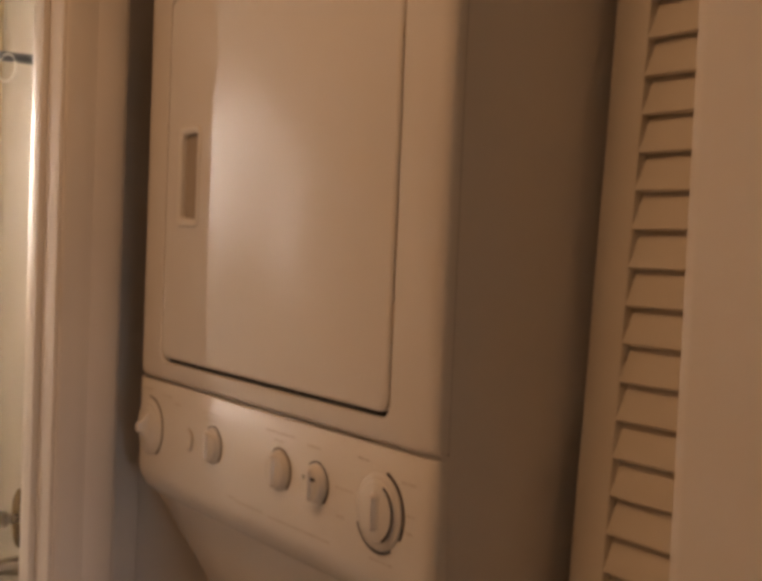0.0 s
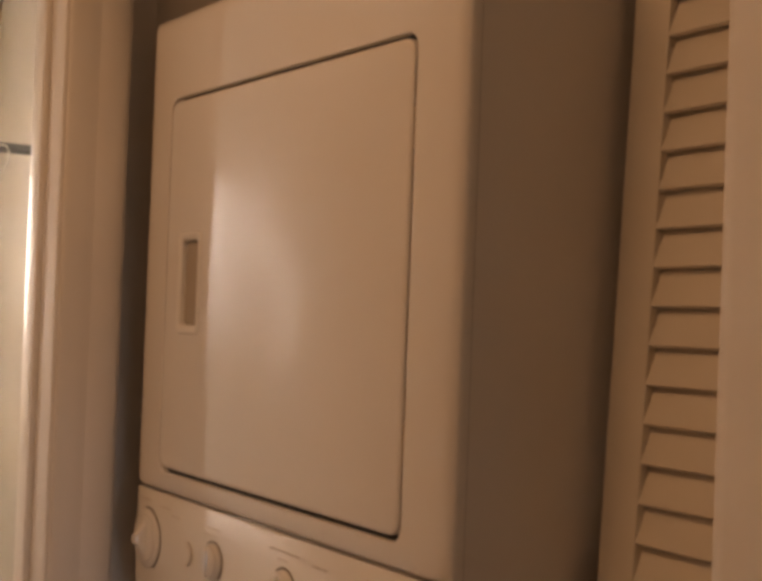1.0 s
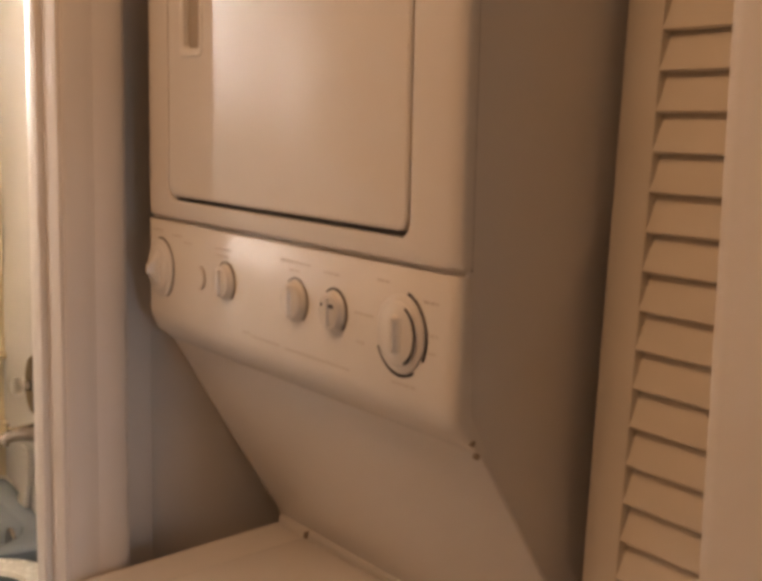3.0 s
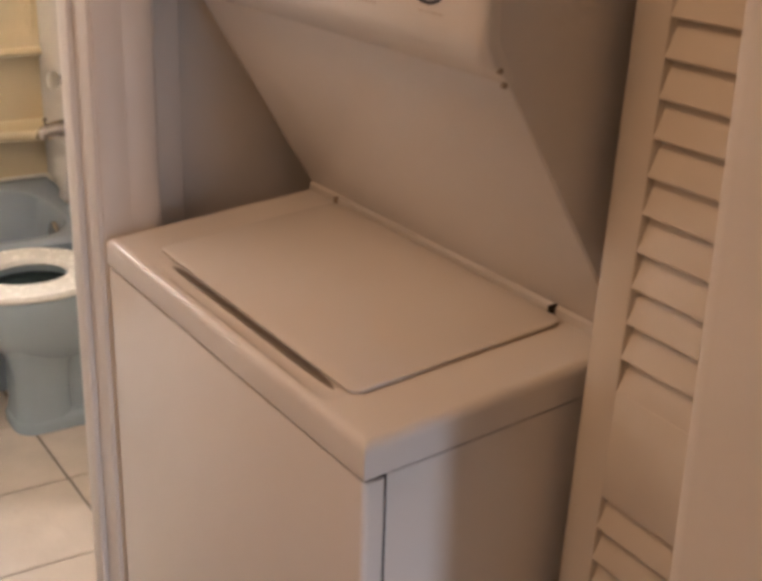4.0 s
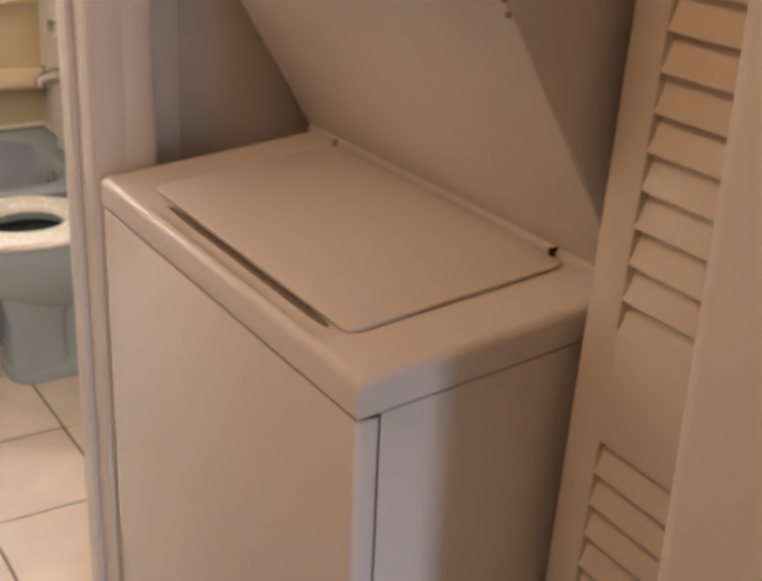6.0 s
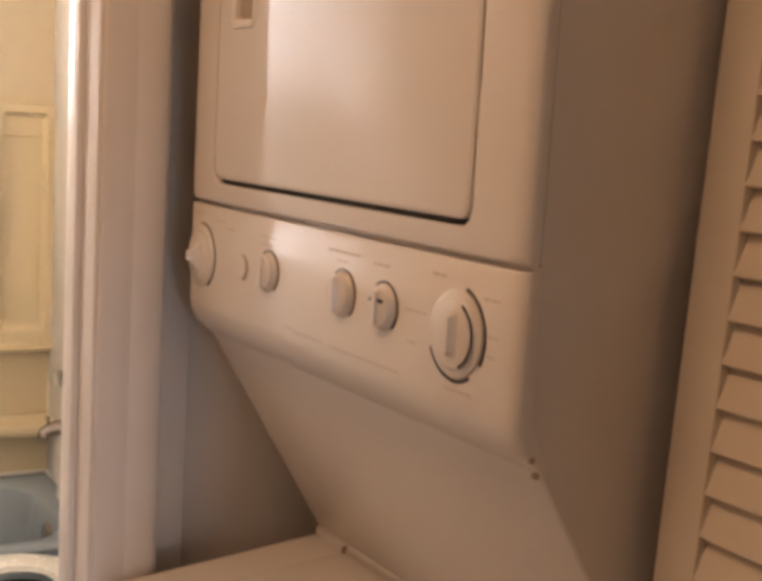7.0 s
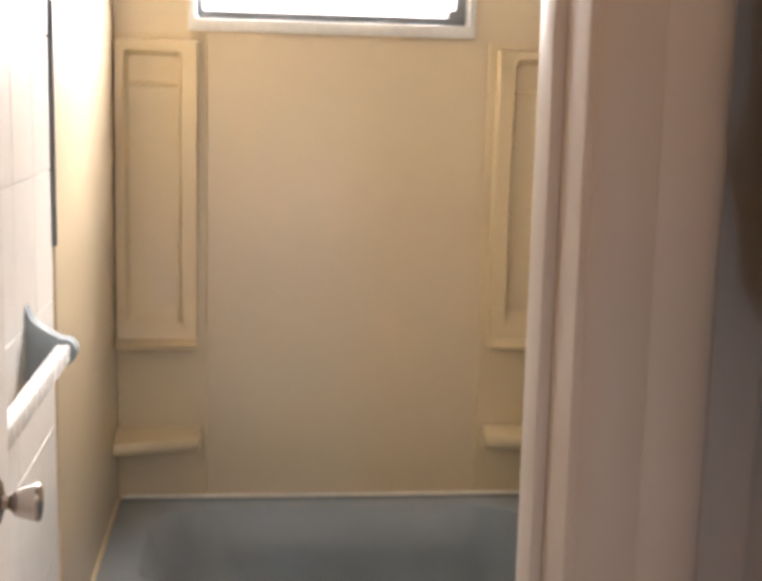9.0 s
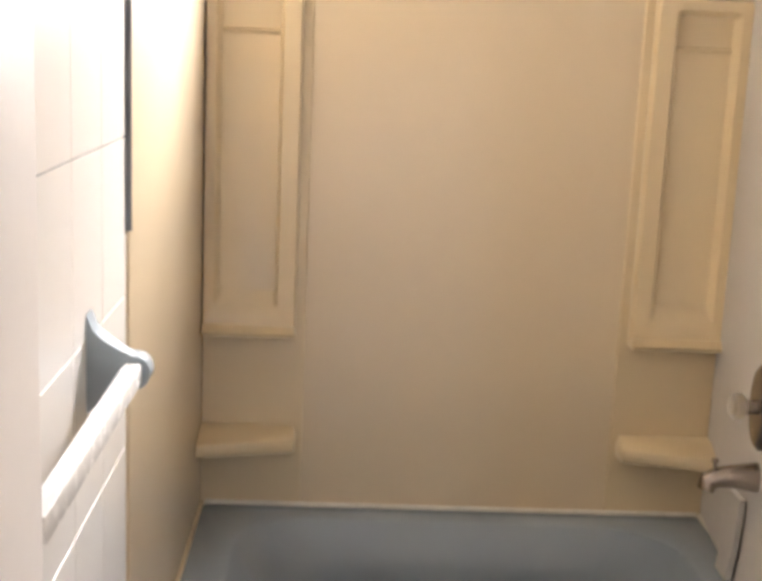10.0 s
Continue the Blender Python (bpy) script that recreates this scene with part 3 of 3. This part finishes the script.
def corner_tower(side):
    """The moulded recess in a corner of the surround, with a sloping sill; side 1: left corner, -1: right corner."""
    e = LEFT if side > 0 else RIGHT
    ob = thing("corner_caddy", BACK, e, 0.75, "beige moulded corner recess of the tub surround", "shelf", "corner caddies of the tub surround")
    def f(loop):
        return [(x, e + side * (y - LEFT), z) for x, y, z in loop]
    y0, y1 = LEFT + 0.001, LEFT + 0.187
    loops = [rx(BACK + 0.0045, y0, y1, 0.747, 1.437, 0.006), rx(BACK + 0.022, y0, y1, 0.747, 1.437, 0.008), rx(BACK + 0.030, y0 + 0.003, y1 - 0.005, 0.753, 1.432, 0.010),
             rx(BACK + 0.030, y0 + 0.022, y1 - 0.036, 0.800, 1.413, 0.010), rx(BACK + 0.024, y0 + 0.026, y1 - 0.041, 0.808, 1.408, 0.010), rx(BACK + 0.006, y0 + 0.032, y1 - 0.044, 0.832, 1.402, 0.010)]
    part("recess", loft([f(l) for l in loops]), CADDY, ob)
    part("ledge", loft([f(rz(z, BACK + 0.0045, BACK + d, y0, y1 - i, 0.006)) for z, d, i in ((0.745, 0.040, 0.004), (0.749, 0.052, 0.0), (0.757, 0.054, 0.0), (0.768, 0.040, 0.004))]), CADDY, ob)
    part("upper_ledge", loft([f(rz(z, BACK + 0.001, BACK + d, y0 + 0.03, y1 - 0.044, 0.006)) for z, d in ((1.335, 0.010), (1.342, 0.013), (1.347, 0.008))]), CADDY, ob)
    s = thing("corner_shelf", BACK, e, 0.50, "beige moulded soap shelf low in the tub surround", "shelf", "corner shelves of the tub surround")
    def wedge(z, d, w):
        """Outline of the shelf at one height: deep at the end wall, shallow and square-cut towards the middle."""
        return f([(BACK + 0.0045, LEFT + 0.001, z), (BACK + 0.0045, LEFT + w, z), (BACK + d * 0.45, LEFT + w, z), (BACK + d * 0.53, LEFT + w - 0.004, z), (BACK + d * 0.80, LEFT + w * 0.45, z), (BACK + d * 0.97, LEFT + 0.012, z), (BACK + d, LEFT + 0.001, z)])
    part("shelf_body", loft([wedge(0.508, 0.088, 0.188), wedge(0.512, 0.102, 0.191), wedge(0.517, 0.108, 0.192), wedge(0.532, 0.110, 0.193), wedge(0.540, 0.106, 0.192), wedge(0.546, 0.090, 0.190), wedge(0.556, 0.045, 0.188)]), CADDY, s)
    structure("surround_corner_left" if side > 0 else "surround_corner_right", loft([f([(BACK + 0.0002, LEFT + 0.001, z), (BACK + d, LEFT + 0.001, z), (BACK + d, LEFT + 0.206 - i, z), (BACK + 0.0002, LEFT + 0.206, z)]) for z, d, i in ((0.386, 0.0042, 0.003), (1.452, 0.0042, 0.003))]), CADDY, "yellowish moulded corner piece of the tub surround", "wall panel")


corner_tower(1)
corner_tower(-1)


def spout_and_valve():
    s = thing("tub_spout", -1.70, TAPS, 0.615, "dark nickel tub spout on the end wall", "faucet")
    part("spout_body", tube([(-1.70, TAPS + 0.004, 0.618), (-1.70, TAPS - 0.012, 0.618), (-1.70, TAPS - 0.045, 0.619), (-1.70, TAPS - 0.070, 0.616), (-1.70, TAPS - 0.084, 0.608), (-1.70, TAPS - 0.088, 0.594)],
                            [0.027, 0.025, 0.020, 0.018, 0.017, 0.015], 20), NICKEL, s)
    part("diverter", turned([(0.0035, 0.628), (0.0035, 0.642), (0.007, 0.645), (0.005, 0.650)], 12, "z", (-1.70, TAPS - 0.076, 0)), NICKEL, s)
    v = thing("shower_valve", -1.70, TAPS, 0.745, "oval dark nickel shower valve with a clear knob", "faucet")
    part("escutcheon", loft([[(-1.70 + 0.048 * k * math.cos(a), TAPS - d, 0.745 + 0.078 * k * math.sin(a)) for a in [2 * math.pi * i / 32 for i in range(32)]] for k, d in ((1, 0.001), (1, 0.006), (0.9, 0.012), (0.5, 0.016))]), NICKEL, v)
    part("valve_stem", turned([(0.013, TAPS - 0.014), (0.011, TAPS - 0.05)], 16, "y", (-1.70, 0, 0.745)), NICKEL, v)
    part("valve_knob", turned([(0.014, TAPS - 0.034), (0.022, TAPS - 0.040), (0.024, TAPS - 0.054), (0.017, TAPS - 0.060)], 10, "y", (-1.70, 0, 0.745)), GLASS, v, "clear acrylic knob")


spout_and_valve()


def towel_bar():
    b = thing("towel_bar", -1.0, LEFT, 0.98, "white towel bar in grey ceramic brackets on the tiled wall", "towel bar")
    yb = LEFT - 0.004
    for x in (-1.035, -0.588):
        loops = []
        for i in range(9):
            u = i / 8
            zt = 1.030 - 0.048 * u ** 0.5
            zb = 0.918 + 0.036 * u ** 0.8
            h = 0.016 - 0.004 * u
            loops.append([(x + a * h, yb + 0.054 * u, c) for a, c in ((-1, zb), (1, zb), (1, zt), (-1, zt))])
        part("bracket", loft(loops), CERAMICGREY, b, "flared grey ceramic bracket")
        if x < -0.9:
            part("bracket_cup", turned([(0.010, -0.016), (0.019, -0.014), (0.019, 0.014), (0.010, 0.016)], 18, "x", (x, yb + 0.050, 0.966)), CERAMICGREY, b)
    part("bar", box(-1.030, -0.592, yb + 0.040, yb + 0.060, 0.953, 0.978, 0.004), BARWHITE, b, "square white bar")


towel_bar()


def toilet():
    cx = -1.305
    t = thing("toilet", cx, 0.32, 0, "blue porcelain toilet with a white open seat", "toilet")
    def oval(z, cy, w, f, b, k=40):
        """An egg: half width w, reach f to the front and b to the back."""
        return [(cx + w * math.cos(2 * math.pi * i / k), cy + (b if math.sin(2 * math.pi * i / k) > 0 else f) * math.sin(2 * math.pi * i / k), z) for i in range(k)]
    def block(z, w, y0, y1, r):
        return rz(z, cx - w, cx + w, y0, y1, r, 6)
    part("foot", loft([block(0.0, 0.084, 0.182, 0.535, 0.05), block(0.020, 0.084, 0.182, 0.535, 0.05), block(0.034, 0.077, 0.190, 0.530, 0.045), block(0.044, 0.060, 0.210, 0.520, 0.04)]), TOILETBLUE, t)
    part("pedestal", loft([block(0.020, 0.080, 0.186, 0.330, 0.045), block(0.060, 0.076, 0.192, 0.325, 0.045), block(0.140, 0.074, 0.192, 0.325, 0.045), block(0.190, 0.082, 0.180, 0.335, 0.05), block(0.230, 0.100, 0.165, 0.345, 0.06)]), TOILETBLUE, t)
    part("trapway", loft([block(0.020, 0.062, 0.30, 0.525, 0.04), block(0.10, 0.058, 0.30, 0.525, 0.045), block(0.20, 0.064, 0.30, 0.52, 0.05), block(0.27, 0.085, 0.30, 0.51, 0.05)]), TOILETBLUE, t)
    part("bowl", loft([oval(0.185, 0.315, 0.080, 0.125, 0.17), oval(0.215, 0.305, 0.112, 0.155, 0.17), oval(0.265, 0.290, 0.148, 0.190, 0.16), oval(0.325, 0.275, 0.164, 0.205, 0.16), oval(0.355, 0.270, 0.168, 0.210, 0.17), oval(0.366, 0.270, 0.164, 0.205, 0.165),
                       oval(0.366, 0.265, 0.108, 0.130, 0.105), oval(0.345, 0.265, 0.102, 0.124, 0.098), oval(0.27, 0.275, 0.080, 0.100, 0.085), oval(0.20, 0.295, 0.045, 0.06, 0.06)]), TOILETBLUE, t)
    # water set high and near black, so its colour gives the bowl's inner shade
    part("water", loft([oval(0.346, 0.265, 0.101, 0.123, 0.097), oval(0.349, 0.265, 0.101, 0.123, 0.097)]), WATERSHADE, t, "water in the bowl, raised and blackened to stand for the bowl's shade")
    part("seat", loft([oval(0.370, 0.265, 0.170, 0.212, 0.160), oval(0.377, 0.265, 0.174, 0.216, 0.163), oval(0.385, 0.265, 0.170, 0.211, 0.159), oval(0.389, 0.265, 0.150, 0.190, 0.140), oval(0.385, 0.265, 0.086, 0.106, 0.086), oval(0.374, 0.265, 0.080, 0.100, 0.080), oval(0.370, 0.265, 0.086, 0.106, 0.086)], closed=True), SEATWHITE, t, "white plastic seat without its lid down")
    for y in (-0.05, 0.05):
        part("seat_bumper", box(cx + y - 0.012, cx + y + 0.012, 0.410, 0.432, 0.364, 0.386, 0.004), SEATWHITE, t, "white plastic seat hinge")
    part("tank", loft([block(z, w, 0.496, RIGHT + 0.016, 0.03) for z, w in ((0.34, 0.11), (0.38, 0.12), (0.64, 0.130))]), TOILETBLUE, t)
    part("tank_lid", loft([rz(z, cx - 0.135 + i, cx + 0.135 - i, 0.492 + i, RIGHT + 0.018, 0.03) for z, i in ((0.64, 0.004), (0.648, 0), (0.664, 0), (0.672, 0.008))]), TOILETBLUE, t)
    part("tank_neck", loft([oval(z, 0.44, 0.11, 0.09, 0.10) for z in (0.22, 0.352)]), TOILETBLUE, t)


toilet()


def bath_door():
    d = tagged(new("door_1"), "cream painted bathroom door, standing open against the wall", "door", kind="structure")
    d.matrix_world = pose(-0.126, -0.44, 0)
    bpy.context.view_layer.update()
    part("door_leaf", box(-0.550, -0.126, -0.460, -0.425, 0.012, 2.03, 0.003), TRIMPAINT, d)
    at = (-0.470, 0, 0.943)
    part("rosette", turned([(0.025, -0.4255), (0.025, -0.422), (0.020, -0.418), (0.010, -0.415)], 28, "y", at), CHROME, d, "round chrome rosette")
    part("door_knob", turned([(0.008, -0.417), (0.006, -0.410), (0.009, -0.407), (0.013, -0.404), (0.016, -0.393), (0.0185, -0.384), (0.017, -0.381), (0.009, -0.380)], 28, "y", at), CHROME, d, "chrome door knob")
    part("latch_plate", box(-0.5515, -0.5495, -0.454, -0.431, 0.913, 0.973, 0), CHROME, d)


bath_door()


def shower_rod():
    r = thing("shower_rod", -1.42, 0, 1.90, "dull metal shower rod with an empty ring", "shower rod")
    part("rod", tube([(-1.42, LEFT + 0.002, 1.90), (-1.42, 0.03, 1.90), (-1.42, RIGHT - 0.002, 1.90)], 0.012, 16), ALUMINIUM, r)
    for y in (0.36,):
        ring = []
        for i in range(25):
            w = 2 * math.pi * i / 24
            ring.append((-1.42 + 0.012 * math.sin(w), y + 0.020 * math.cos(w), 1.875 + 0.030 * math.sin(w)))
        part("curtain_ring", tube(ring, 0.0028, 8), BARWHITE, r, "white plastic curtain ring")
    for y in (LEFT + 0.006, RIGHT - 0.006):
        part("flange", turned([(0.028, y - 0.005), (0.028, y + 0.005)], 20, "y", (-1.42, 0, 1.90)), ALUMINIUM, r)


shower_rod()

structure("surround_end_flange", loft([[(-1.78 + a + b, TAPS - 0.012 + c, z) for a, c in ((-0.03, 0), (0.03, 0), (0.03, 0.011), (-0.03, 0.011))] for z, b in ((0.392, -0.02), (0.46, 0.0), (0.53, 0.012), (0.56, 0.014))]), TAPPANEL, "white flange below the tub spout", "trim")

# ---- tiled floor: every tile its own piece on a grout bed ----
T, GX, GY = 0.306, -0.075, -0.028
floor = structure("floor", box(-2.3, 2.72, -1.72, 0.92, -0.08, -0.004, 0), GROUT, "beige ceramic tile floor with dark grout", "floor")
CUT = 0.250


def floor_tile_mesh(depth):
    return mesh_of("floor_tile", loft([rz(z, 0.003 + i, T - 0.003 - i, 0.003 + i, depth - 0.003 - i, 0.004, 2) for z, i in ((-0.006, 0), (-0.0012, 0), (0.0, 0.0015))]), FLOORTILE, smooth=False)


whole, cut = floor_tile_mesh(T), floor_tile_mesh(CUT)
for i in range(-5, 9):
    for j in range(-6, 3):
        x, y = GX + (i + 0.5) * T, GY + (j + 0.5) * T
        if not ((x < 0.05 and -0.80 < y < 0.75) or (x > 0 and -1.75 < y < 0.13) or (0 < x < 1.25 and y < 0.9)):
            continue
        ob = new("floor_tile", cut if j == 0 else whole)
        ob.location = (GX + i * T, GY + j * T - (T - CUT if j > 0 else 0), random.uniform(-0.0004, 0.0004))
        ob.parent = floor

# ---- white tiles on the bathroom's left wall ----
tw, th = 0.152, 0.2015
wall = bpy.data.objects["wall_bath_left"]
wt = mesh_of("wall_tile", loft([ry(LEFT - 0.0095, 0.001, tw - 0.001, 0.001, th - 0.001, 0.002, 2), ry(LEFT - 0.005, 0.001, tw - 0.001, 0.001, th - 0.001, 0.002, 2), ry(LEFT - 0.004, 0.0014, tw - 0.0014, 0.0014, th - 0.0014, 0.002, 2)]), WALLTILE, smooth=False)
for i in range(7):
    for j in range(11):
        ob = new("wall_tile", wt)
        ob.location = (-1.262 + i * tw, 0, -0.007 + j * th)
        ob.parent = wall
